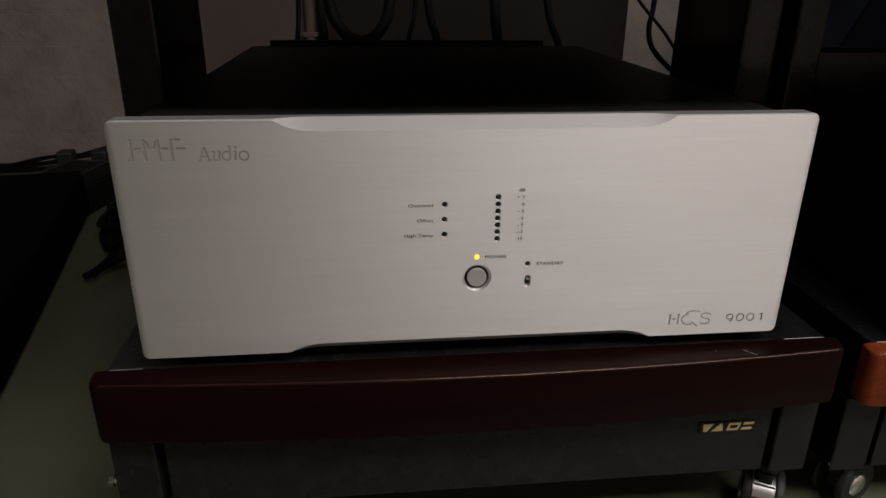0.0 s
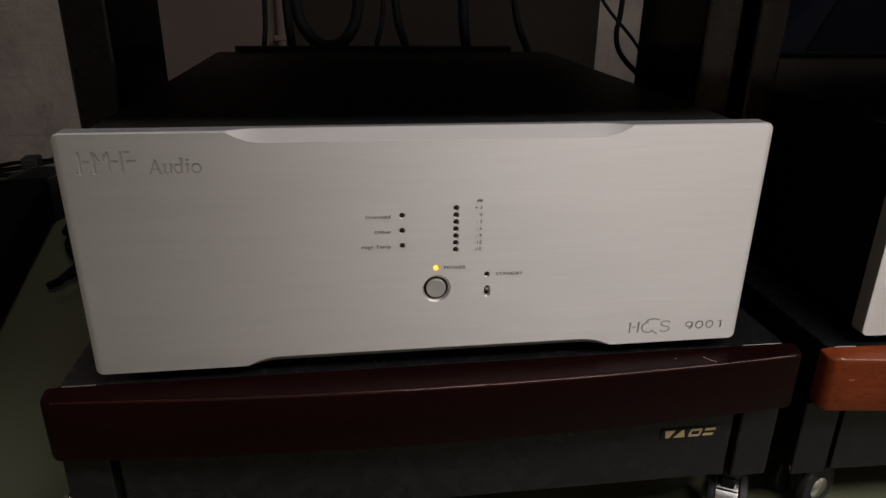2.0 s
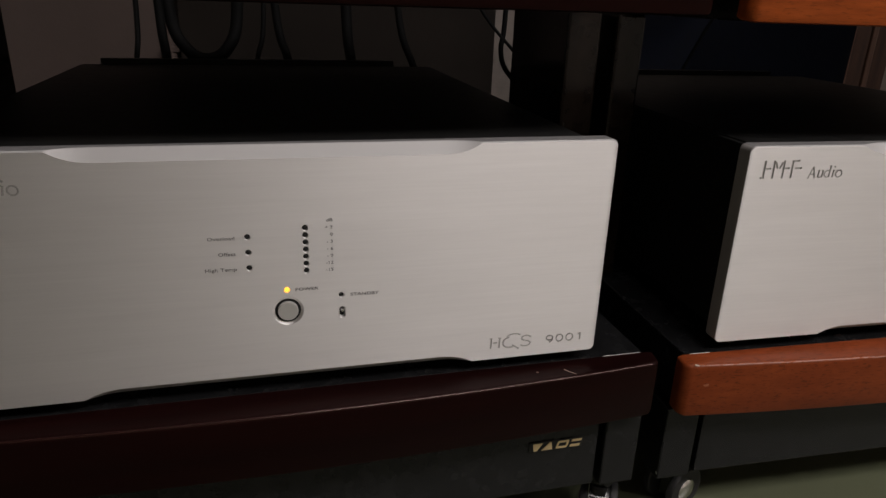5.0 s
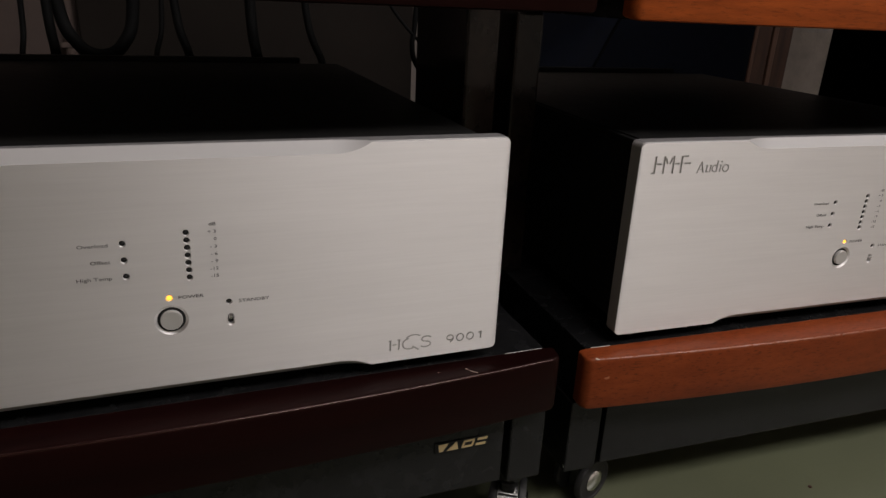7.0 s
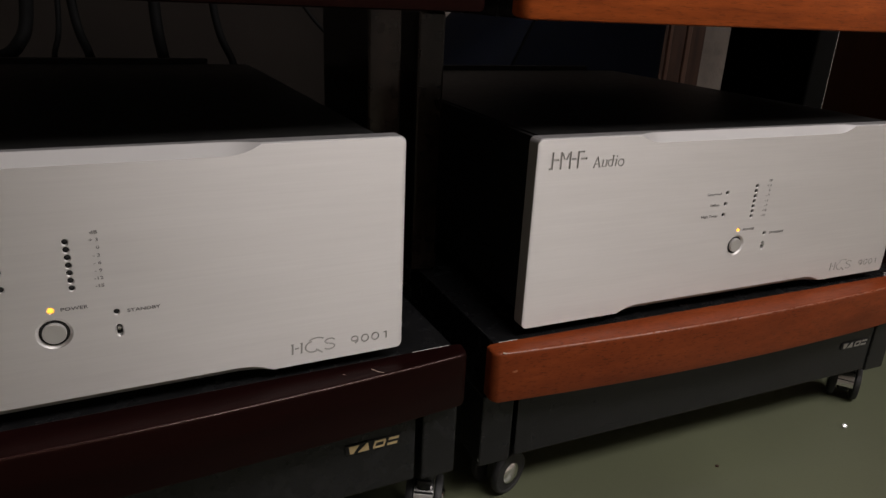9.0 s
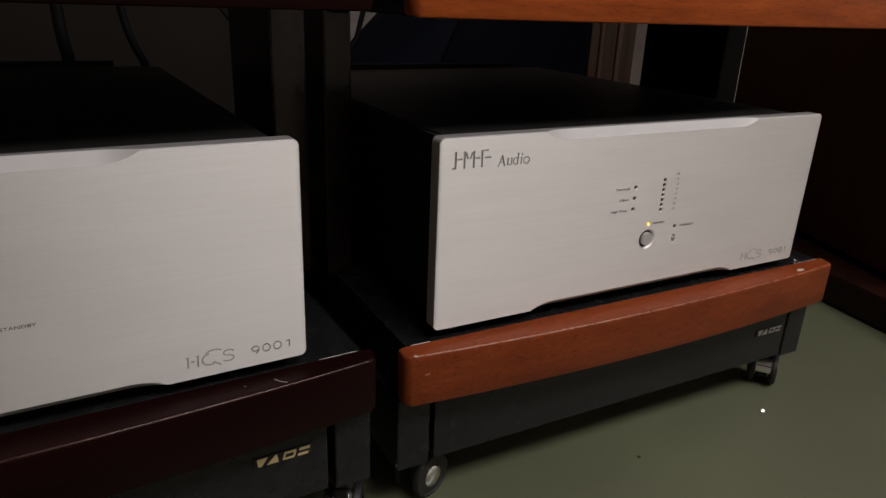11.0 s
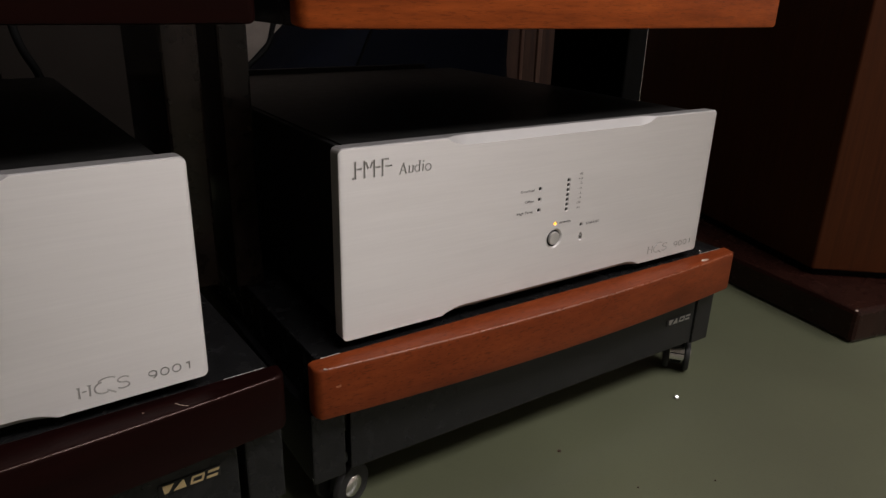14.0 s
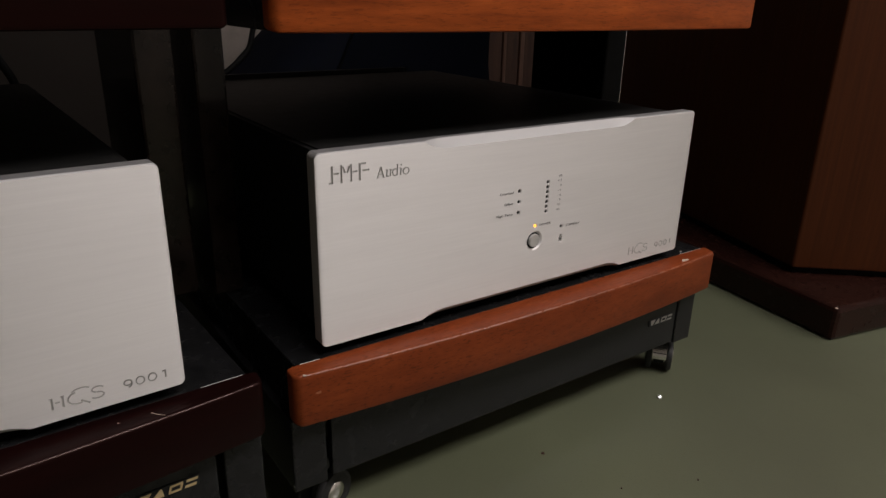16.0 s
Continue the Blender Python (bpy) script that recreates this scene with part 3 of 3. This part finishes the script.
def build_rack(m, RL, RR, floor_z, wood, label, wood_label, up, posts, wheels, badge, nicks, dents=(), bolts=(), upper_wood=None, fwd=0.0, ridge_glint=None, studs=(), corner_glints=()):
    rack = thing("audio_rack", label, "rack", m, "audio racks")
    lower = None
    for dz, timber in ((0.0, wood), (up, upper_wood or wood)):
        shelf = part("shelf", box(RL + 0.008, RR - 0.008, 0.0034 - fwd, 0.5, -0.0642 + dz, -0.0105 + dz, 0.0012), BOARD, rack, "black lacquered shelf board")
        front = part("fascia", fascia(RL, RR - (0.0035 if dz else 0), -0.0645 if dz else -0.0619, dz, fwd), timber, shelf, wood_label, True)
        lower = lower or front
        run = [x for x in np.linspace(RL + 0.009, RR - 0.009, 13)]
        # rubbed ridge strip, its highlight put into the lighter wood
        part("worn_edge", tube([(x, front_y(x, RL, RR) - fwd + 0.0017, RIDGE - 0.0016 + dz) for x in run], 0.0012, 10, 4), ridge_glint, front, "rubbed edge of the board, lightened to carry its highlight", True)
        # shelf lip: bright metal ends stand for its glint, lacquer runs between
        for e0, e1, r in ((RL + 0.012, -0.243, 0.0006), (-0.242, 0.242, 0.0004), (0.251, RR - 0.012, 0.0005)):
            part("edge_strip", tube([(e, 0.0034 - fwd, -0.0097 + dz) for e in (e0, (e0 + e1) / 2, e1)], r, 8, 2), GLINT_METAL if r > 0.00045 else BOARD, shelf, "thin front lip of the shelf, metal ends standing for its glint")
    for x0, f0, x1, f1, w in nicks:
        edge = [on_slope(x, RL, RR, f, fwd) for x, f in ((x0, f0), (x0 + (x1 - x0) * 0.4, f0 + (f1 - f0) * 0.55 - w), (x1, f1 - w * 0.4), (x1 + 0.001, f1 + w * 0.6), (x0 + (x1 - x0) * 0.5, f0 + (f1 - f0) * 0.6 + w), (x0 - 0.0006, f0 + w))]
        part("nick", loft([[(a, b, c - 0.0003) for a, b, c in edge], [(a, b - 0.0001, c + 0.0002) for a, b, c in edge]]), NICK, lower, "pale chipped spot")
    for x, z, w in dents:
        y = front_y(x, RL, RR) - fwd
        part("dent", loft([[(x + w * math.cos(a) * (1 + 0.3 * math.sin(3 * a)), y + q, z + w * 0.35 * math.sin(a) + 0.15 * w * math.cos(a)) for a in np.linspace(0, 6.28, 11)[:-1]] for q in (0.0004, -0.0001)]), SCUFF, lower, "dull rubbed spot")
    # black steel apron with end pieces under the lower shelf
    part("apron", box(RL + 0.040, RR - (0.038 if upper_wood else 0.040), 0.003, 0.012, -0.139, -0.0652, 0.001), BLACK, rack, "black steel apron panel")
    part("apron", box(RL + 0.040, RR - 0.040, 0.47, 0.479, -0.139, -0.0652, 0.001), BLACK, rack)
    for x, bx, s in ((RL + 0.001, RL, -1), (RR - (0.0375 if upper_wood else 0.034), RR, 1)):
        end = part("end_piece", box(x, x + 0.033, 0.001, 0.479, -0.141, -0.0652, 0.0015), BLACK, rack)
        for y in bolts if s < 0 else ():
            part("bolt", lathe([(0.003, s * -0.001), (0.003, s * 0.006), (0.0048, s * 0.0062), (0.0045, s * 0.0095), (0.002, s * 0.0115), (0, s * 0.0118)], 14, "x", (bx, y, -0.118)), CHROME, end, "small chrome bolt head", True)
    for x0, x1, y0, y1 in posts:
        # cherry rack's right column takes a darkened copy of the steel as shade
        post = part("post", box(x0, x1, y0, y1, -0.0102, -0.0647 + up, 0.003), POST_DIM if upper_wood and x0 > 0 else POST, rack, "glossy dark steel column")
        # thin strip added for the bright line along this column's edge
        if upper_wood and x0 > 0:
            part("edge_line", box(x1 + 0.0002, x1 + 0.0018, y0 + 0.001, y0 + 0.004, 0.02, -0.066 + up, 0.0005), LINE_METAL, post, "thin metal strip added for the bright line on the column")
    # bright metal triangle, added to show the glint at a lower corner
    for x, z, w, h in corner_glints:
        tri = [(x, 0.0026, z), (x + w, 0.0022, z - h), (x + w * 0.35, 0.0024, z - h * 0.8)]
        part("corner_glint", loft([[(a, b + 0.0006, c) for a, b, c in tri], [(a, b - 0.0006, c) for a, b, c in tri]]), GLINT_METAL, rack, "small metal triangle added for the glint at the corner")
    for x, y in studs:
        part("stud", lathe([(0.0024, -0.0107), (0.0024, -0.0096), (0.0018, -0.0088), (0.0, -0.0085)], 16, at=(x, y, 0)), CHROME, rack, "small chrome stud on the shelf", True)
    for x, y, turn in wheels:
        caster(rack, x, y, floor_z, turn)
    bx, bz, k, mat = badge
    plate = part("badge", box(bx - 0.0245 * k, bx + 0.0245 * k, 0.0018, 0.003, bz - 0.0048 * k, bz + 0.0048 * k, 0.0004), HOLE, rack, "small black badge with bright shapes")
    # plain slanted shapes
    def flat(pts):
        part("badge_shape", loft([[(bx + k * (x + 0.3 * z), 0.0019, bz + k * z) for x, z in pts], [(bx + k * (x + 0.3 * z), 0.0013, bz + k * z) for x, z in pts]]), mat, plate)
    flat([(-0.0225, 0.0036), (-0.0195, -0.0036), (-0.0165, -0.0036), (-0.0135, 0.0036)])
    flat([(-0.0125, -0.0036), (-0.0025, -0.0036), (-0.0058, 0.0036), (-0.0072, 0.0036)])
    flat([(0.0004, 0.0018), (0.011, 0.0018), (0.0105, 0.0036), (0.0008, 0.0036)])
    flat([(0.0008, -0.0036), (0.0105, -0.0036), (0.011, -0.0018), (0.0004, -0.0018)])
    for x in (0.0004, 0.0092):
        flat([(x, -0.002), (x + 0.0018, -0.002), (x + 0.0018, 0.002), (x, 0.002)])
    flat([(0.0135, 0.0014), (0.0225, 0.0014), (0.0225, 0.0036), (0.0135, 0.0036)])
    flat([(0.0135, -0.0036), (0.0225, -0.0036), (0.0225, -0.0014), (0.0135, -0.0014)])
    return rack


build_rack(AMP_A, -0.2777, 0.2965, -FLOOR, MAHOGANY, "dark mahogany-fronted black steel audio rack on casters", "dark glossy mahogany fascia, scratched", 0.322,
           ((-0.2893, -0.2515, 0.185, 0.357), (0.276, 0.311, 0.185, 0.336)),
           ((-0.269, 0.03, 15), (0.279, 0.026, -30), (-0.237, 0.45, 10), (0.267, 0.45, 20)), (0.217, -0.091, 1.0, GOLD),
           ((0.2112, 0.50, 0.2176, 0.86, 0.018), (0.1880, 0.46, 0.1883, 0.49, 0.02)), (), (0.016,), None, 0.0008, RUBBED_GLINT_DARK, (), ())
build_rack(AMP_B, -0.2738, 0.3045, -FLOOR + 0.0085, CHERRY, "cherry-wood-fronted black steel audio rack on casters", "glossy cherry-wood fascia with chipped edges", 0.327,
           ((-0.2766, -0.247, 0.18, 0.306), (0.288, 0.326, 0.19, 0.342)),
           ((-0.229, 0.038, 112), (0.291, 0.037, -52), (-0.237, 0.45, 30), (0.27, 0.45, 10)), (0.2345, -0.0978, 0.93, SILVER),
           ((0.2365, 0.66, 0.2475, 0.70, 0.13), (-0.2655, 0.9, -0.2635, 0.98, 0.08)), ((-0.2523, -0.0305, 0.0035),), (), CHERRY_LIT, 0.0033, RUBBED_GLINT, ((0.2625, 0.0085),), ((-0.2735, -0.1325, 0.004, 0.0075),))

# ---------------------------------------------------------------- loudspeaker
speaker = thing("floor_loudspeaker", "tall brown veneered loudspeaker on a dark plinth", "loudspeaker", pose(0, 0, 0))
part("plinth", prism([(1.178, -0.089), (1.78, -0.236), (1.97, 0.57), (1.348, 0.73)], 0.0, 0.056, 0.007), PLINTH, speaker, "dark glossy plinth")
# recessed step, near-black so the gap's shade is in its colour
part("base_step", prism([(1.272, 0.032), (1.38, -0.066), (1.70, -0.185), (1.945, 0.44), (1.515, 0.655)], 0.056, 0.068), RECESS_SHADE, speaker)
part("cabinet", prism([(1.258, 0.027), (1.377, -0.081), (1.717, -0.207), (1.966, 0.448), (1.512, 0.68)], 0.068, 1.15, 0.003), WALNUT, speaker, "brown wood veneer cabinet")

part("corner_spot", lathe([(0.0, -0.003), (0.0035, -0.001), (0.0028, 0.0015), (0, 0.0025)], 7, at=(1.1845, -0.0835, 0.053)), NICK, speaker, "small pale spot on the plinth corner")

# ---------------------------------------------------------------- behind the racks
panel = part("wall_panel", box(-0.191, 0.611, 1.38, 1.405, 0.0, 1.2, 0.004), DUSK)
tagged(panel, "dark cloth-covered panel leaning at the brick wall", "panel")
sheet = part("wall_sheet", box(-0.63, -0.1915, 1.4262, 1.429, 0.0, 1.3, 0.0005), HARDBOARD)
tagged(sheet, "smooth dull brown sheet fixed flat to the brick wall", "panel")
pipe = thing("wall_pipe", "dull brown painted conduit pipe on the wall", "pipe", pose(-0.215, 1.412, 0))
part("tube", lathe([(0.014, 0.0), (0.014, 1.6)], 16), PIPE, pipe, smooth=True)
part("clip", box(-0.02, 0.02, -0.016, 0.016, 0.322, 0.334, 0.002), PIPE, pipe)


def cable(label, points, radius):
    ob = part("cable", tube(points, radius), CABLE, smooth=True)
    return tagged(ob, label, "cable", "cables behind the amplifiers")


Z = FLOOR
for pts, r in (
    ([(-0.170, 0.66, Z + 0.42), (-0.174, 0.66, Z + 0.224), (-0.177, 0.64, Z + 0.168), (-0.181, 0.58, Z + 0.11), (-0.18, 0.534, Z + 0.1)], 0.0038),
    ([(-0.146, 0.66, Z + 0.42), (-0.1406, 0.64, Z + 0.224), (-0.136, 0.63, Z + 0.168), (-0.13, 0.58, Z + 0.1), (-0.13, 0.534, Z + 0.09)], 0.0064),
    ([(-0.137, 0.67, Z + 0.42), (-0.129, 0.65, Z + 0.235), (-0.110, 0.64, Z + 0.182), (-0.081, 0.64, Z + 0.166), (-0.052, 0.64, Z + 0.182), (-0.0354, 0.65, Z + 0.235), (-0.03, 0.66, Z + 0.42)], 0.0086),
    ([(0.006, 0.66, Z + 0.42), (0.001, 0.64, Z + 0.225), (-0.0106, 0.63, Z + 0.168), (-0.02, 0.58, Z + 0.1), (-0.02, 0.534, Z + 0.09)], 0.0035),
    ([(0.008, 0.66, Z + 0.42), (0.0197, 0.64, Z + 0.225), (0.0328, 0.63, Z + 0.168), (0.04, 0.58, Z + 0.1), (0.04, 0.534, Z + 0.09)], 0.006),
    ([(0.12, 0.66, Z + 0.42), (0.122, 0.64, Z + 0.226), (0.127, 0.63, Z + 0.166), (0.13, 0.58, Z + 0.1), (0.13, 0.534, Z + 0.09)], 0.008),
    ([(0.188, 0.66, Z + 0.42), (0.203, 0.64, Z + 0.226), (0.224, 0.63, Z + 0.158), (0.225, 0.58, Z + 0.1), (0.2, 0.534, Z + 0.09)], 0.0056),
    ([(0.379, 0.64, Z + 0.42), (0.3738, 0.64, Z + 0.228), (0.3698, 0.64, Z + 0.19), (0.375, 0.64, Z + 0.163), (0.391, 0.64, Z + 0.142), (0.41, 0.64, Z + 0.125), (0.455, 0.645, Z + 0.08), (0.5, 0.7, 0.006), (0.6, 0.8, 0.006)], 0.0042),
    ([(0.30, 0.66, Z + 0.3), (0.348, 0.64, Z + 0.2275), (0.412, 0.64, Z + 0.16), (0.47, 0.64, Z + 0.06), (0.5, 0.66, 0.005), (0.56, 0.7, 0.005)], 0.0026),
    ([(0.70, 0.9, Z + 0.42), (0.683, 0.88, Z + 0.28), (0.667, 0.88, Z + 0.208), (0.653, 0.88, Z + 0.172), (0.612, 0.88, Z + 0.137), (0.55, 0.9, Z + 0.09), (0.5, 0.95, 0.1), (0.47, 1.0, 0.006), (0.4, 1.1, 0.006)], 0.0055),
):
    cable("black cable hanging behind the amplifiers", pts, r)

# soft bag behind the cherry rack: a black front, a navy side and piping where they meet
def bag_shell(keep):
    bm = bmesh.new()
    bmesh.ops.create_uvsphere(bm, u_segments=48, v_segments=28, radius=1)
    where = {}
    for v in bm.verts:
        where[v] = bag_point(v.co)
    bmesh.ops.delete(bm, geom=[f for f in bm.faces if (f.calc_center_median().x < -0.5) != keep], context="FACES")
    for v in bm.verts:
        v.co = where[v]
    return bm


def bag_point(c):
    n = noise.noise(c * 2.2) * 0.10 + noise.noise(c * 6) * 0.03
    q = Vector([abs(a) ** e * (1 if a > 0 else -1) for a, e in zip(c, (0.7, 0.7, 0.6))]) * (1 + n)
    p = Vector((1.0 + (0.355 if q.x < 0 else 0.3) * q.x, 0.98 + 0.2 * q.y, 0.31 + 0.3 * q.z))
    p.x += max(0, p.z - 0.31) * 1.05 * max(0, -q.x)
    return p


bag = thing("storage_bag", "slumped navy and black fabric bag standing behind the rack", "bag", pose(0, 0, 0))
part("front", bag_shell(False), INKY, bag, "blue-black fabric front", True)
part("side_panel", bag_shell(True), NAVY, bag, "dark navy side panel", True)
ring = [bag_point(Vector((-0.5, -math.cos(a) * 0.866, math.sin(a) * 0.866))) for a in np.linspace(-1.3, 4.4, 28)]
part("piping", tube(ring, 0.003, 8, 3), BAG, bag, "black piping along the seam", True)

# ---------------------------------------------------------------- dark equipment by the wall
def gear(name, label, m, w, d, h, mat):
    ob = thing(name, label, "equipment", m)
    part("case", box(-w / 2, w / 2, -d / 2, d / 2, 0.012, h, 0.004), mat, ob)
    for x in (-w / 2 + 0.03, w / 2 - 0.03):
        for y in (-d / 2 + 0.03, d / 2 - 0.03):
            part("foot", lathe([(0.012, 0), (0.013, 0.012)], 14, at=(x, y, 0)), RUBBER, ob)
    return ob


gear("subwoofer", "plain black low box on the floor", pose(-0.85, 0.44, 0, 0, 0, 12), 0.6, 1.0, 0.09, BAG)
tray = thing("open_case", "small black open case with a worn rim", "case", pose(-0.695, 1.0, 0, 0, 0, -10))
part("base", box(-0.045, 0.045, -0.08, 0.08, 0.0, 0.062, 0.004), GREY, tray)
for x0, x1, y0, y1 in ((-0.045, 0.045, -0.08, -0.072), (-0.045, 0.045, 0.072, 0.08), (-0.045, -0.037, -0.072, 0.072), (0.037, 0.045, -0.072, 0.072)):
    part("rim", box(x0, x1, y0, y1, 0.0622, 0.09, 0.002), RIM, tray, "worn dark grey rim")
strip = thing("power_strip", "black power strip with plugs on the floor", "power strip", pose(-0.66, 1.2, 0, 0, 0, 4))
part("body", box(-0.17, 0.17, -0.03, 0.03, 0, 0.045, 0.004), GREY, strip)
for k in range(4):
    part("plug", box(-0.135 + k * 0.075, -0.1 + k * 0.075, -0.02, 0.02, 0.0452, 0.085, 0.005), RUBBER, strip)
for k in range(7):
    y = 1.29 + 0.012 * k
    pts = [(-1.5 + 0.16 * i, y + random.uniform(-0.05, 0.03), 0.012 + (random.uniform(0.0, 0.05) if i % 3 else 0.0)) for i in range(7)]
    ob = part("floor_cable", tube(pts, random.uniform(0.003, 0.0055)), CABLE, smooth=True)
    tagged(ob, "black cable lying tangled along the wall", "cable", "cables along the wall")
for k, (xa, ya, xb, yb) in enumerate(((-0.62, 0.98, -0.30, 0.86), (-0.60, 0.90, -0.30, 0.80), (-0.58, 0.84, -0.28, 0.72), (-0.62, 1.06, -0.28, 0.98), (-0.66, 1.14, -0.3, 1.08))):
    pts = [(xa + (xb - xa) * f, ya + (yb - ya) * f + random.uniform(-0.012, 0.012), 0.009 + random.uniform(0, 0.012)) for f in (0, 0.25, 0.5, 0.75, 1)]
    ob = part("floor_cable", tube(pts, 0.0075), CABLE, smooth=True)
    tagged(ob, "black cable running along the floor under the rack", "cable", "cables along the wall")
# loose cable heap, with extra cables added to stand in for floor shade
for k in range(24):
    x, y, turn = random.uniform(-0.55, -0.34), random.uniform(0.6, 0.8), random.uniform(-0.2, 0.35)
    pts = []
    for i in range(7):
        pts.append((x, y, 0.008 + random.uniform(0, 0.012) + 0.0012 * k))
        turn += random.uniform(-0.6, 0.6)
        x = min(max(x + 0.085 * math.sin(turn), -0.58), -0.33)
        y = y + 0.085 * abs(math.cos(turn))
    ob = part("floor_cable", tube(pts, random.uniform(0.0045, 0.0075)), CABLE, smooth=True)
    tagged(ob, "black cable in a loose heap, enlarged to darken the shaded floor", "cable", "cables along the wall")
crate = thing("wooden_slats", "brown upright boards with gaps standing at the wall", "boards", pose(0, 1.40, 0))
for x0, x1, edge in ((1.703, 1.782, 0.014), (1.788, 1.862, 0.016), (1.868, 1.952, 0.022)):
    board = part("board", box(x0 + edge, x1, -0.01, 0.01, 0, 1.3, 0.002), SLAT, crate)
    # each board's edge highlight painted as a strip of lighter wood
    part("edge_bead", box(x0, x0 + edge - 0.0005, -0.013, 0.01, 0, 1.3, 0.004), EDGE_LIGHT, board, "lighter edge with its highlight put into the colour")
for z in (0.05, 1.2):
    part("crosspiece", box(1.70, 1.955, 0.0102, 0.024, z, z + 0.06, 0.002), SLAT, crate)
# small disc tilted towards the lamp, added to make the floor's bright glint
tilt = Vector((-0.33, -0.53, 0.78)).to_track_quat("Z", "Y").to_matrix().to_4x4()
bm = lathe([(0.001, -0.0006), (0.003, 0.0), (0.0032, 0.0003), (0.002, 0.0007), (0.0008, 0.0009), (0, 0.0009)], 7)
bmesh.ops.transform(bm, matrix=Matrix.Translation((0.822, -0.034, 0.0026)) @ tilt, verts=bm.verts)
tagged(part("floor_glint", bm, FLOOR_GLINT), "tiny tilted shiny disc added for the bright glint on the floor", "scrap")
for x, y, r in ((0.6135, -0.0278, 0.0022), (0.72, -0.16, 0.0011), (0.64, -0.12, 0.001)):
    bm = lathe([(r, 0), (r * 0.8, 0.0012), (0, 0.0016)], 9, at=(x, y, 0))
    tagged(part("floor_crumb", bm, SLAT), "small brown crumb on the floor", "crumb", "crumbs on the floor")

# ---------------------------------------------------------------- bricks
lengths, course, joint = 0.215, 0.065, 0.010
variants = []
for k in range(6):
    bm = box(-lengths / 2, lengths / 2, -0.0006, 0.006, -course / 2, course / 2, 0.0012, 1)
    for v in bm.verts:
        v.co += Vector((random.uniform(-1, 1) * 0.003, random.uniform(-1, 1) * 0.0006, random.uniform(-1, 1) * 0.003))
    variants.append(mesh_of("brick", bm, BRICK))
for row in range(10):
    x = -1.5 + (0.1125 if row % 2 else 0)
    while x < 2.5:
        ob = new("brick", variants[random.randrange(6)])
        ob.parent = wall_north
        ob.matrix_basis = pose(x + random.uniform(-0.003, 0.003), Y1, 0.04 + row * (course + joint), 0, random.uniform(-0.4, 0.4), 0)
        x += lengths + joint
